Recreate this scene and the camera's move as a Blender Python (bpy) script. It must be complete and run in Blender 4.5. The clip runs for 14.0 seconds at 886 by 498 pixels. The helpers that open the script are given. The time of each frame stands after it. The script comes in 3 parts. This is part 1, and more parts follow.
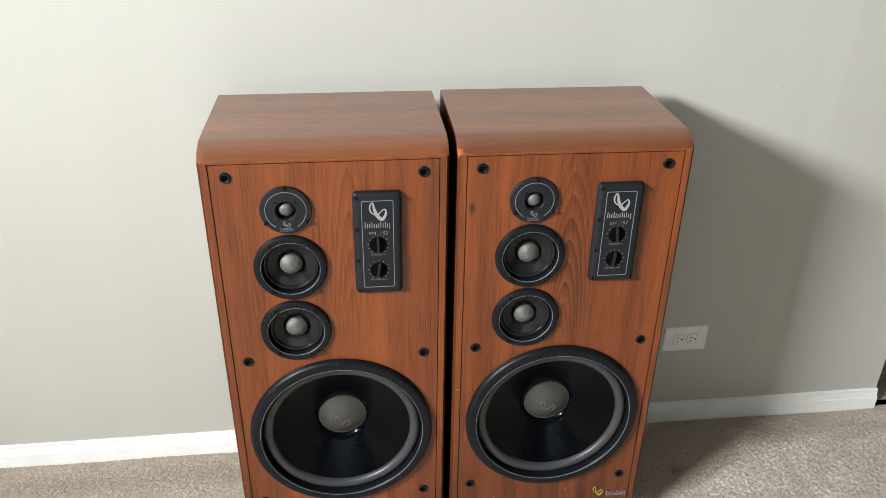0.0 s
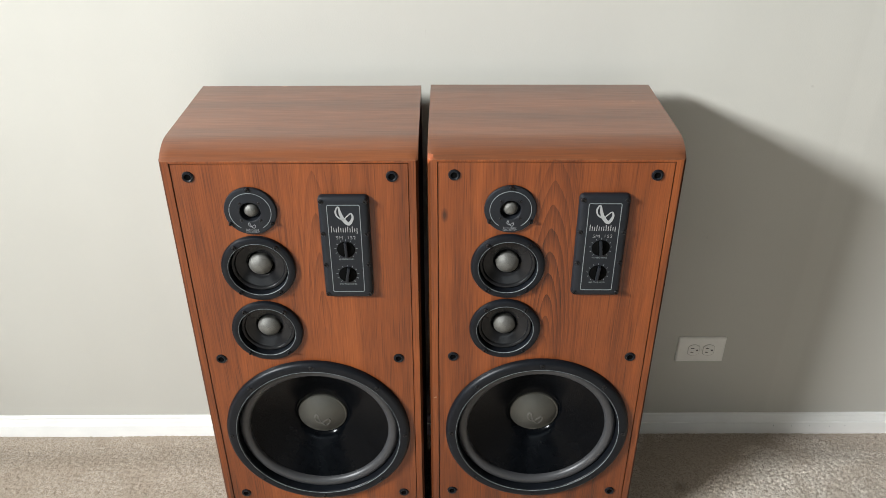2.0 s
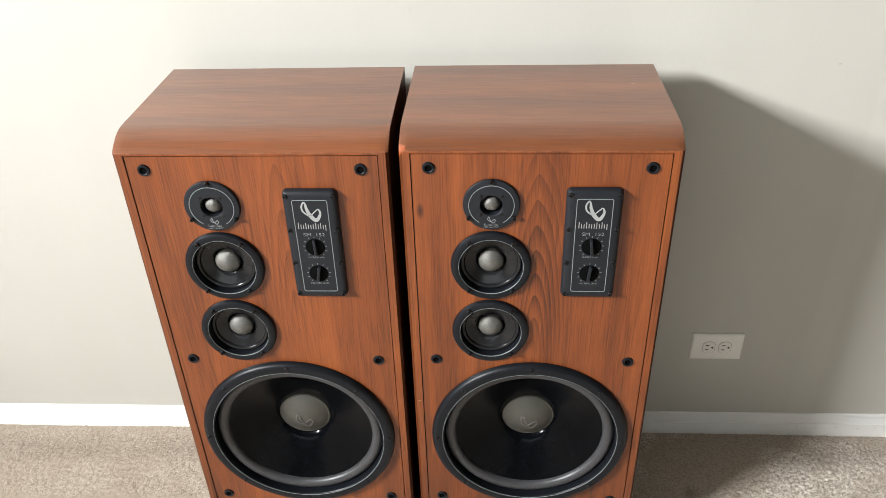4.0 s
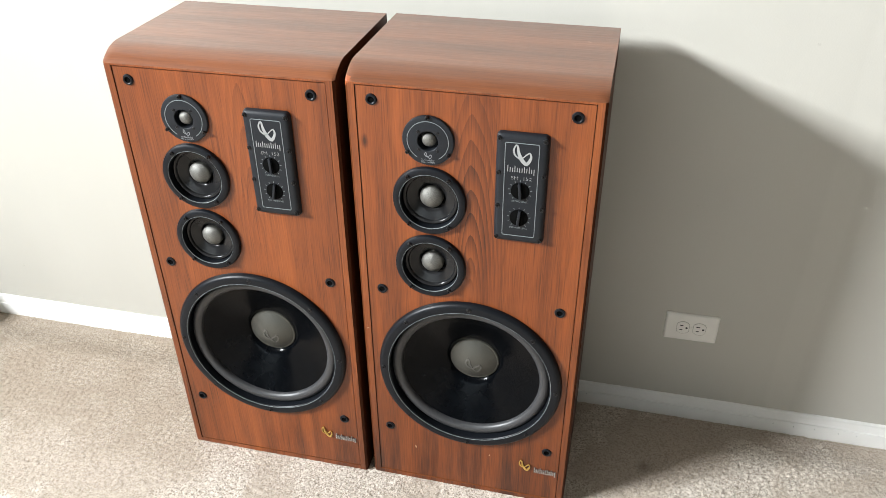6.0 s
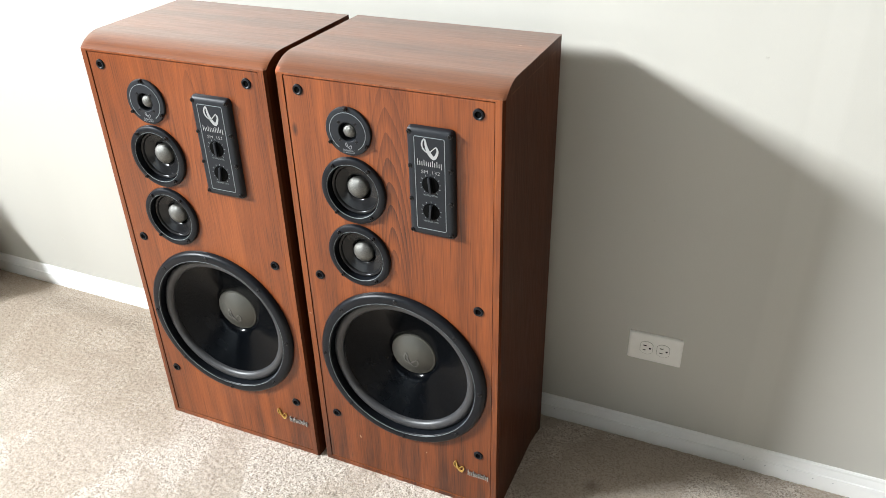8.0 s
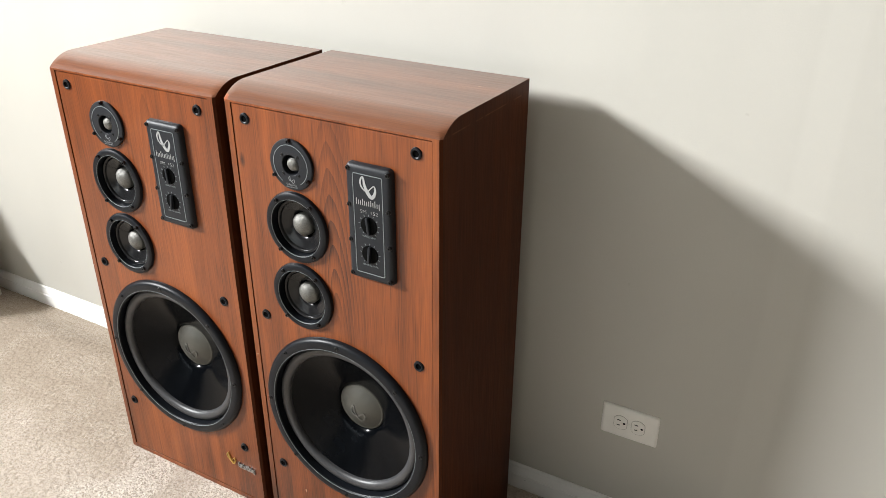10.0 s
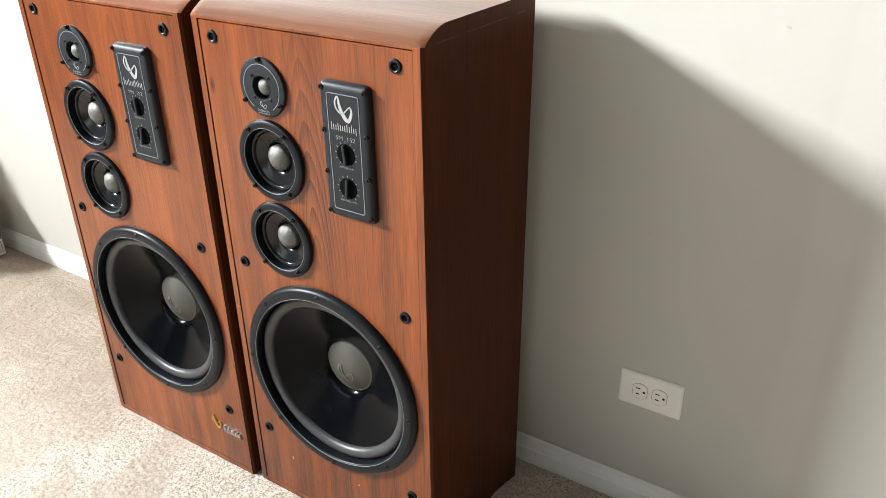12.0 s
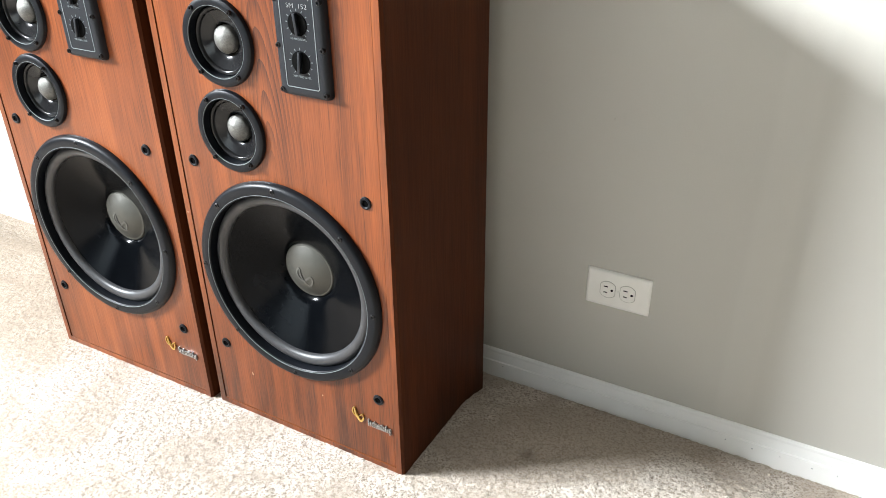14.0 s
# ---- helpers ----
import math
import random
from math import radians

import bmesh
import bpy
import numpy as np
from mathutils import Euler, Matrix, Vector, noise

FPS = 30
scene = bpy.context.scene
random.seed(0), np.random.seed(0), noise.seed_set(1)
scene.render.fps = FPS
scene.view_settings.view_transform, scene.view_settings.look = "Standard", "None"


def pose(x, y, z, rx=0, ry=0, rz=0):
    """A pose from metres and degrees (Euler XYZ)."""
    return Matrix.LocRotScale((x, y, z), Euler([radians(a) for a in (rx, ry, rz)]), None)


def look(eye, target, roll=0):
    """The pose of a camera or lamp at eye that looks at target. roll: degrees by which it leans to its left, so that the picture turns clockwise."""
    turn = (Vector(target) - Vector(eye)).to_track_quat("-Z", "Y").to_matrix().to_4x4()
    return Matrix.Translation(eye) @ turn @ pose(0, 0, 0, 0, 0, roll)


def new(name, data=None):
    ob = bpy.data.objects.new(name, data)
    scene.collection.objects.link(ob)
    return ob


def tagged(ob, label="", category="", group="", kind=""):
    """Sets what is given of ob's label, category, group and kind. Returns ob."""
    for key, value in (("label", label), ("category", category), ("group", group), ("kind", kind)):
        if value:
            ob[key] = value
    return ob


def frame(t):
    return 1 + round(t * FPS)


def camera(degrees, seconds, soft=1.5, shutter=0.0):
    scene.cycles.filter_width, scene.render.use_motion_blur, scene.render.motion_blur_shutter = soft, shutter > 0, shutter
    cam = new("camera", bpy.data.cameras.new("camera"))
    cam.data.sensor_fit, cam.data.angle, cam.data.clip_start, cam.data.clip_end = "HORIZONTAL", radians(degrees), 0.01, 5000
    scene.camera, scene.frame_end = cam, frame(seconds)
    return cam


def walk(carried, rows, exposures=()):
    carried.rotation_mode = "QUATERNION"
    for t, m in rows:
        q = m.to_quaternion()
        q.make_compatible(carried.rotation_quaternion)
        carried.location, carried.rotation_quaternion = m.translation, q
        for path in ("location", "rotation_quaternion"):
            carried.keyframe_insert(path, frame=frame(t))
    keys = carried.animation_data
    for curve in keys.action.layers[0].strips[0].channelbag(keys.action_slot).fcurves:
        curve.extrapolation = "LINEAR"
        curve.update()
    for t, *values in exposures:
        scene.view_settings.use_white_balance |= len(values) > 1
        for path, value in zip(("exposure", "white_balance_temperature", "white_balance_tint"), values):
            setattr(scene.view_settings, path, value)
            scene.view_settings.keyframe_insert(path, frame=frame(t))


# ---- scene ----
cam = camera(58.9, 14.0, 0.75)
PATH = [
    (0, (-0.237, -1.72, 1.514), (-0.021, 0.026, 0.563), 0.9),
    (0.5, (-0.116, -1.749, 1.536), (-0.037, 0.009, 0.585), -1.3),
    (1, (-0.074, -1.758, 1.547), (-0.034, -0.015, 0.568), -0.9),
    (1.5, (-0.061, -1.719, 1.552), (-0.029, 0.024, 0.572), -0.6),
    (2, (-0.025, -1.638, 1.551), (-0.018, 0.078, 0.524), -0.1),
    (2.5, (-0.004, -1.553, 1.554), (-0.014, 0.157, 0.516), 0.2),
    (3, (-0.002, -1.501, 1.548), (-0.056, 0.201, 0.499), -0.4),
    (3.5, (0.021, -1.488, 1.547), (-0.024, 0.196, 0.469), -2.1),
    (4, (0.091, -1.514, 1.535), (-0.015, 0.157, 0.442), -1.9),
    (6.3, (0.434, -1.608, 1.469), (0.04, 0.021, 0.378), -0.4),
    (6.5, (0.441, -1.607, 1.461), (0.054, 0.036, 0.387), -0.5),
    (7, (0.516, -1.587, 1.45), (0.108, 0.056, 0.386), -0.3),
    (7.5, (0.684, -1.564, 1.441), (0.092, 0.023, 0.378), -0.1),
    (8, (0.802, -1.552, 1.439), (0.107, 0.015, 0.409), -1.5),
    (8.2, (0.838, -1.537, 1.434), (0.09, 0.026, 0.436), -2.2),
    (10.3, (0.965, -1.348, 1.362), (0.055, 0.195, 0.474), 0.7),
    (10.5, (0.959, -1.318, 1.351), (0.012, 0.211, 0.476), 1.0),
    (11, (0.958, -1.267, 1.318), (-0.04, 0.24, 0.461), 1.6),
    (11.5, (0.966, -1.248, 1.275), (-0.014, 0.249, 0.381), 0.5),
    (12, (0.983, -1.247, 1.231), (0.027, 0.241, 0.297), -0.7),
    (12.5, (0.992, -1.251, 1.198), (0.02, 0.222, 0.257), -1.9),
    (13, (0.988, -1.256, 1.155), (0.044, 0.248, 0.236), -0.6),
    (13.5, (0.982, -1.264, 1.116), (0.093, 0.266, 0.185), -0.1),
    (14, (0.986, -1.274, 1.075), (0.138, 0.247, 0.092), -0.7),
]
EXPOSURES = [(0.0, -0.11, 6550, 10), (3.5, -0.03, 6650, 11), (4.0, 0.19, 6700, 12), (6.3, 0.40, 6500, 10), (8.2, 0.48, 6450, 10), (10.3, 0.25, 6750, 12), (11.0, 0.24, 6750, 12), (11.6, 0.42, 6700, 11), (12.5, 0.82, 6450, 10), (14.0, 1.00, 6350, 10)]
walk(cam, [(t, look(eye, target, roll)) for t, eye, target, roll in PATH], EXPOSURES)

# ---- light: an overcast sky through a high window in the west wall, and a dim broad window far behind ----
ROOM_L, ROOM_R, ROOM_B, ROOM_H = -3.45, 2.2, -5.2, 3.25
WIN_Y, WIN_Z, WIN_W, WIN_H = -2.46, 2.69, 1.20, 0.55
SOUTH_X, SOUTH_Z, SOUTH_W, SOUTH_H = -1.05, 0.92, 4.2, 0.62
world = bpy.data.worlds.new("sky")
scene.world = world
world.use_nodes = True
wn = world.node_tree
sky = wn.nodes.new("ShaderNodeTexSky")
sky.sky_type, sky.sun_disc, sky.sun_elevation, sky.sun_rotation = "NISHITA", False, radians(40), radians(200)
wn.links.new(sky.outputs[0], wn.nodes["Background"].inputs[0])
wn.nodes["Background"].inputs[1].default_value = 0.08
lamp = bpy.data.lights.new("window_light", "AREA")
lamp.shape, lamp.size, lamp.size_y, lamp.energy, lamp.color = "RECTANGLE", WIN_H, WIN_W, 400.0, (0.92, 0.968, 1.0)
lamp_ob = new("window_light", lamp)
lamp_ob.matrix_world = pose(ROOM_L + 0.07, WIN_Y, WIN_Z, 0, -80, 0)
lamp.spread = radians(140)
far_lamp = bpy.data.lights.new("far_window_light", "AREA")
far_lamp.shape, far_lamp.size, far_lamp.size_y, far_lamp.energy, far_lamp.color = "RECTANGLE", SOUTH_W, SOUTH_H, 16.0, (0.74, 0.89, 1.0)
new("far_window_light", far_lamp).matrix_world = pose(SOUTH_X, ROOM_B + 0.01, SOUTH_Z, 90, 0, 0)


# ---- materials ----
class Nodes:
    """Short spelling for node trees."""

    def __init__(self, name):
        self.mat = bpy.data.materials.new(name)
        self.mat.use_nodes = True
        self.t = self.mat.node_tree
        self.b = self.t.nodes["Principled BSDF"]

    def add(self, kind, links=(), **values):
        n = self.t.nodes.new(kind)
        for key, v in values.items():
            setattr(n, key, v)
        for key, v in dict(links).items():
            if isinstance(v, bpy.types.NodeSocket):
                self.t.links.new(v, n.inputs[key])
            else:
                n.inputs[key].default_value = v
        return n

    def math(self, op, a, b=0.0, c=0.0):
        return self.add("ShaderNodeMath", {0: a, 1: b, 2: c}, operation=op).outputs[0]

    def coords(self, scale=(1, 1, 1), turn=(0, 0, 0), shift=(0, 0, 0)):
        tc = self.add("ShaderNodeTexCoord")
        return self.add("ShaderNodeMapping", {"Vector": tc.outputs["Object"], "Scale": scale, "Rotation": turn, "Location": shift}).outputs[0]

    def noise(self, vec, scale, detail=3.0, rough=0.5, dist=0.0):
        return self.add("ShaderNodeTexNoise", {"Vector": vec, "Scale": scale, "Detail": detail, "Roughness": rough, "Distortion": dist}).outputs["Fac"]

    def ramp(self, fac, stops):
        r = self.add("ShaderNodeValToRGB", {"Fac": fac})
        e = r.color_ramp.elements
        while len(e) < len(stops):
            e.new(0.5)
        for el, (p, col) in zip(e, stops):
            el.position, el.color = p, (*col, 1) if len(col) == 3 else col
        return r.outputs[0]

    def grey(self, fac, lo, hi, a=0.0, b=1.0):
        return self.add("ShaderNodeMapRange", {"Value": fac, "From Min": lo, "From Max": hi, "To Min": a, "To Max": b}).outputs[0]

    def mix(self, fac, a, b, how="MIX"):
        m = self.add("ShaderNodeMix", data_type="RGBA", blend_type=how)
        for k, v in ((0, fac), (6, a), (7, b)):
            if isinstance(v, bpy.types.NodeSocket):
                self.t.links.new(v, m.inputs[k])
            else:
                m.inputs[k].default_value = v if k == 0 else (*v, 1)
        return m.outputs[2]

    def put(self, **values):
        for key, v in values.items():
            key = key.replace("_", " ")
            if isinstance(v, bpy.types.NodeSocket):
                self.t.links.new(v, self.b.inputs[key])
            else:
                self.b.inputs[key].default_value = (*v, 1) if isinstance(v, tuple) else v
        return self

    def bump(self, height, strength, distance):
        self.t.links.new(self.add("ShaderNodeBump", {"Height": height, "Strength": strength, "Distance": distance}).outputs[0], self.b.inputs["Normal"])
        return self


def plain(name, col, rough, metal=0.0, spots=0.12, scale=60.0, relief=0.0, coat=0.0, spec=0.5):
    n = Nodes(name)
    v = n.coords()
    f = n.math("ADD", n.math("MULTIPLY", n.noise(v, scale), 0.6), n.math("MULTIPLY", n.noise(v, scale * 0.13), 0.4))
    lo, hi = tuple(c * (1 - spots) for c in col), tuple(min(1, c * (1 + spots)) for c in col)
    n.put(Base_Color=n.ramp(f, [(0.3, lo), (0.7, hi)]), Roughness=n.grey(f, 0.3, 0.7, rough * 0.88, min(1, rough * 1.12)), Metallic=metal, Coat_Weight=coat, Specular_IOR_Level=spec)
    if relief:
        n.bump(n.noise(v, scale * 6, 2), 0.5, relief)
    return n.mat


def wood(name, along, x0, z0, seed, tilt=0.11, chip=None, arches=0.14, sheen=0.0, calm=0.0, tone=(0.220, 0.071, 0.0230), gloss=0.36, knot=None):
    """Cherry-brown wood-grain vinyl. along: the axis of the grain; x0, z0: where the arches of the grain lie."""
    n = Nodes(name)
    tc = n.add("ShaderNodeTexCoord").outputs["Object"]
    sep = n.add("ShaderNodeSeparateXYZ", {0: tc})
    ax = {"x": (1, 0, 2), "z": (0, 2, 1)}[along]
    u, w = sep.outputs[ax[0]], sep.outputs[ax[1]]
    stretch = [30.0, 30.0, 30.0]
    stretch["xyz".index(along)] = 1.6
    sv = n.add("ShaderNodeMapping", {"Vector": tc, "Scale": tuple(stretch), "Location": (seed * 3.7, seed * 1.9, seed)}).outputs[0]
    slow = n.add("ShaderNodeMapping", {"Vector": tc, "Scale": tuple(0.22 * c for c in stretch), "Location": (seed, seed * 2.3, seed * 5.1)}).outputs[0]
    bend = n.math("SUBTRACT", n.noise(slow, 1.2, 3.0), 0.5)
    wob = n.math("SUBTRACT", n.noise(sv, 0.9, 2.0), 0.5)
    a = n.math("ADD", n.math("SUBTRACT", u, x0), n.math("MULTIPLY", bend, 0.030))
    d = n.math("MULTIPLY_ADD", n.math("SUBTRACT", w, z0), tilt, n.math("MULTIPLY_ADD", wob, 0.006, 0.030))
    ring = n.math("SQRT", n.math("ADD", n.math("MULTIPLY", a, a), n.math("MULTIPLY", d, d)))
    ring = n.math("MULTIPLY_ADD", wob, 0.002, ring)
    band = n.math("POWER", n.math("FRACT", n.math("MULTIPLY", ring, 165.0)), 1.6)
    band = n.math("MULTIPLY", n.math("MULTIPLY", band, n.grey(ring, 0.032, 0.075, 1.0, 0.06)), n.grey(w, z0 - 0.2, z0 - 0.05, 0.15, 1.0))
    streak = n.noise(sv, 7.0, 4.0, 0.65)
    fine_map = [520.0, 520.0, 520.0]
    fine_map["xyz".index(along)] = 14.0
    fine = n.noise(n.add("ShaderNodeMapping", {"Vector": tc, "Scale": tuple(fine_map)}).outputs[0], 1.0, 2.0)
    broad = n.noise(slow, 2.0, 3.0)
    mid_map = [120.0, 120.0, 120.0]
    mid_map["xyz".index(along)] = 2.6
    mid = n.noise(n.add("ShaderNodeMapping", {"Vector": tc, "Scale": tuple(mid_map), "Location": (seed, 0, seed)}).outputs[0], 1.0, 3.0, 0.6, 0.4)
    board = n.noise(n.add("ShaderNodeMapping", {"Vector": tc, "Scale": tuple(0.75 * c for c in stretch), "Location": (seed * 1.3, seed, seed * 0.7)}).outputs[0], 1.6, 1.5, 0.5, 0.8)
    f = n.math("ADD", n.math("MULTIPLY", band, arches), n.math("MULTIPLY_ADD", streak, 0.06, 0.04))
    f = n.math("ADD", f, n.math("MULTIPLY", mid, 0.06))
    f = n.math("ADD", f, n.math("MULTIPLY", fine, 0.30))
    f = n.math("ADD", f, n.math("MULTIPLY", broad, 0.52))
    f = n.math("ADD", f, n.math("MULTIPLY", board, 0.24))
    if along == "z":
        # darker long streaks towards the foot of the board
        foot_streak = n.math("MULTIPLY", n.grey(w, 0.06, 0.34, 1.0, 0.0), n.grey(n.noise(slow, 4.5, 3.0, 0.6), 0.38, 0.62))
        f = n.math("MULTIPLY_ADD", foot_streak, 0.14, f)
    if knot:
        kx = n.math("DIVIDE", n.math("SUBTRACT", u, knot[0]), 0.006)
        kz = n.math("DIVIDE", n.math("SUBTRACT", w, knot[1]), 0.013)
        eye = n.math("SQRT", n.math("ADD", n.math("MULTIPLY", kx, kx), n.math("MULTIPLY", kz, kz)))
        f = n.math("ADD", f, n.grey(n.math("MULTIPLY_ADD", wob, 0.9, eye), 0.3, 1.3, 0.24, 0.0))
    pore_map = [430.0, 430.0, 430.0]
    pore_map["xyz".index(along)] = 9.0
    pore = n.grey(n.noise(n.add("ShaderNodeMapping", {"Vector": tc, "Scale": tuple(pore_map), "Location": (0, seed, 0)}).outputs[0], 1.0, 1.0), 0.56, 0.70)
    f = n.math("MULTIPLY_ADD", pore, 0.08, f)
    f = n.math("MULTIPLY_ADD", n.math("SUBTRACT", f, 0.62), 1.12, 0.61)
    col = n.ramp(f, [(0.40, (0.308, 0.088, 0.0205)), (0.56, (0.228, 0.0575, 0.0134)), (0.70, (0.144, 0.0355, 0.0090)), (0.90, (0.046, 0.0128, 0.0050))])
    # tone carries the shade of the sides and the sheen of the tops
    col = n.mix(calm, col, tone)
    if chip:
        dist = n.add("ShaderNodeVectorMath", {0: tc, 1: chip}, operation="DISTANCE").outputs["Value"]
        edge = n.math("MULTIPLY_ADD", n.noise(tc, 160.0, 3.0), 0.02, dist)
        col = n.mix(n.grey(edge, 0.017, 0.020, 1.0, 0.0), col, (0.33, 0.085, 0.030))
    edge_z = n.math("ABSOLUTE", n.math("SUBTRACT", sep.outputs[2], 0.983))
    worn = n.math("MULTIPLY", n.grey(edge_z, 0.0006, 0.0017, 1.0, 0.0), n.grey(n.noise(tc, 34.0, 4.0, 0.7), 0.47, 0.60))
    col = n.mix(n.math("MULTIPLY", worn, 0.14), col, (0.46, 0.22, 0.11))
    nick = n.grey(n.noise(n.coords(shift=(seed, 0, seed)), 26.0, 1.0), 0.80, 0.81)
    col = n.mix(n.math("MULTIPLY", nick, 0.5), col, (0.45, 0.24, 0.13))
    n.put(Base_Color=col, Roughness=n.grey(fine, 0.2, 0.8, 0.30, 0.44), Specular_IOR_Level=gloss, Coat_Weight=sheen, Coat_Roughness=0.24)
    n.bump(n.math("ADD", n.math("MULTIPLY", fine, 0.6), n.math("MULTIPLY", streak, 0.4)), 0.25, 0.0006)
    return n.mat


def wall_paint():
    n = Nodes("greige_wall_paint")
    v = n.coords()
    broad = n.noise(v, 1.3, 3.0)
    patch = n.noise(n.coords(scale=(2.2, 1, 0.5)), 2.0, 2.0)
    f = n.math("ADD", n.math("MULTIPLY", broad, 0.6), n.math("MULTIPLY", patch, 0.4))
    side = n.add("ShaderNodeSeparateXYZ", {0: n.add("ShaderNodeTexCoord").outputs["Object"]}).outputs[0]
    # a paler upright band about x = 0.915
    pale_band = n.grey(n.math("ABSOLUTE", n.math("SUBTRACT", n.math("MULTIPLY_ADD", broad, 0.02, side), 0.915)), 0.024, 0.036, 0.16, 0.0)
    f = n.math("ADD", f, pale_band)
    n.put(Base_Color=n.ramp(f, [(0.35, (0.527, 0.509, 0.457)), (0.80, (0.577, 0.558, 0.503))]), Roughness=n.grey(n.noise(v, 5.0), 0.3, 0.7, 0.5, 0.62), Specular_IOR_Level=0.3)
    n.bump(n.math("ADD", n.noise(v, 260.0, 2.0), n.math("MULTIPLY", n.noise(v, 24.0, 2.0), 1.6)), 0.22, 0.0012)
    return n.mat


def carpet_pile():
    n = Nodes("beige_carpet_pile")
    v = n.coords()
    tuft = n.add("ShaderNodeTexVoronoi", {"Vector": v, "Scale": 290.0}).outputs["Color"]
    speck = n.noise(v, 330.0, 2.0)
    lay = n.noise(v, 4.5, 3.0, 0.55, 0.8)
    f = n.math("ADD", n.math("MULTIPLY", speck, 0.55), n.math("MULTIPLY", n.add("ShaderNodeSeparateColor", {0: tuft}).outputs[0], 0.34))
    col = n.ramp(f, [(0.26, (0.300, 0.245, 0.192)), (0.44, (0.600, 0.524, 0.447)), (0.66, (0.745, 0.672, 0.595))])
    col = n.mix(n.grey(lay, 0.48, 0.55, 0.0, 0.55), col, (0.435, 0.358, 0.285))
    # carpet darker and browner along the wall, left of the speakers
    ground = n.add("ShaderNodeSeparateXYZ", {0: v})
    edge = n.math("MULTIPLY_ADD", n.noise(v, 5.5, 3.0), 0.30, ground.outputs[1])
    wall_band = n.math("MULTIPLY", n.grey(edge, -0.36, -0.24), n.grey(ground.outputs[0], -0.35, -0.60))
    col = n.mix(n.math("MULTIPLY", wall_band, 0.60), col, (0.350, 0.278, 0.208))
    spot = n.add("ShaderNodeVectorMath", {0: v, 1: (0.585, -0.235, 0.0)}, operation="DISTANCE").outputs["Value"]
    col = n.mix(n.grey(n.math("MULTIPLY_ADD", n.noise(v, 60.0), 0.02, spot), 0.015, 0.034, 0.5, 0.0), col, (0.165, 0.120, 0.080))
    n.put(Base_Color=col, Roughness=0.95, Specular_IOR_Level=0.1, Sheen_Weight=0.08)
    n.bump(n.math("ADD", speck, n.noise(v, 700.0, 2.0)), 0.7, 0.003)
    return n.mat


def grey_dust_cap():
    n = Nodes("grey_felted_dust_cap")
    v = n.coords()
    n.put(Base_Color=n.ramp(n.noise(v, 900.0, 3.0), [(0.3, (0.054, 0.053, 0.045)), (0.7, (0.122, 0.118, 0.102))]), Roughness=0.42, Metallic=0.5)
    n.bump(n.noise(v, 1500.0), 0.35, 0.0005)
    return n.mat


TOP_SHEEN_TONE = (0.135, 0.055, 0.0245)  # top panels: their grey sheen put into the colour
SIDE_SHADE = (0.036, 0.0125, 0.0066)  # same vinyl on the sides, with their shade put into the colour
WOOD = {
    "a": [wood("cherry_vinyl_baffle_plain", "z", 0.035, 0.78, 2.0, 0.07, arches=0.12, sheen=0.25), wood("cherry_vinyl_top_plain", "x", -0.2, 0.0, 3.0, 0.03, arches=0.0, sheen=0.85, calm=0.42, tone=TOP_SHEEN_TONE, gloss=0.5), wood("cherry_vinyl_side_shaded_plain", "z", 0.30, 0.5, 4.0, arches=0.0, calm=0.78, tone=SIDE_SHADE, gloss=0.05)],
    "b": [wood("cherry_vinyl_baffle_arched", "z", 0.004, 0.74, 7.0, 0.13, (-0.224, -0.384, 0.985), arches=0.21, sheen=0.25, knot=(-0.196, 0.872)), wood("cherry_vinyl_top_arched", "x", -0.25, 0.1, 8.0, 0.03, (-0.224, -0.384, 0.985), 0.0, 0.85, 0.42, tone=TOP_SHEEN_TONE, gloss=0.5),
          wood("cherry_vinyl_side_shaded_arched", "z", 0.32, 0.4, 9.0, 0.11, (-0.224, -0.384, 0.985), 0.0, calm=0.78, tone=SIDE_SHADE, gloss=0.05)],
}
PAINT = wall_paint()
CARPET = carpet_pile()
TRIM = plain("white_trim_paint", (0.90, 0.89, 0.86), 0.32, spots=0.05, scale=14, relief=0.0006)
# ceiling is out of view; its grey is lowered to weaken bounce
CEILING = plain("dim_unseen_ceiling", (0.21, 0.203, 0.182), 0.9, spots=0.03, scale=20)
BLACK = plain("satin_black_plastic", (0.0062, 0.0074, 0.0098), 0.38, spots=0.2, scale=90, relief=0.0003, spec=0.20)
PANEL = plain("matt_black_panel", (0.0098, 0.0116, 0.0150), 0.47, spots=0.15, scale=120, relief=0.0002, spec=0.30)
SCREW = plain("black_oxide_screw", (0.012, 0.012, 0.013), 0.3, metal=0.5)
CONE = plain("glossy_black_cone", (0.0016, 0.0020, 0.0027), 0.15, spots=0.3, scale=35, spec=0.08)
RUBBER = plain("grey_rubber_surround", (0.040, 0.040, 0.042), 0.42, spots=0.12, scale=80)
MIDCONE = plain("glossy_black_midrange_cone", (0.0105, 0.0105, 0.0112), 0.18, spots=0.25, scale=60, spec=0.26)
HOLE = plain("unlit_black_cavity", (0.003, 0.003, 0.003), 0.8, spec=0.03)
CAP = grey_dust_cap()
DOME = plain("silver_grey_dome", (0.145, 0.141, 0.128), 0.42, metal=0.45, spots=0.4, scale=420, relief=0.0008)
LINE = plain("pale_grey_ink", (0.20, 0.225, 0.23), 0.6, spots=0.05, spec=0.2)
INK = plain("silver_grey_ink", (0.34, 0.345, 0.34), 0.4, spots=0.05)
FAINT = plain("dull_grey_ink", (0.23, 0.24, 0.25), 0.5, spots=0.05)
GOLD = plain("worn_gold_metal", (0.66, 0.44, 0.13), 0.34, metal=0.7, spots=0.2, scale=300)
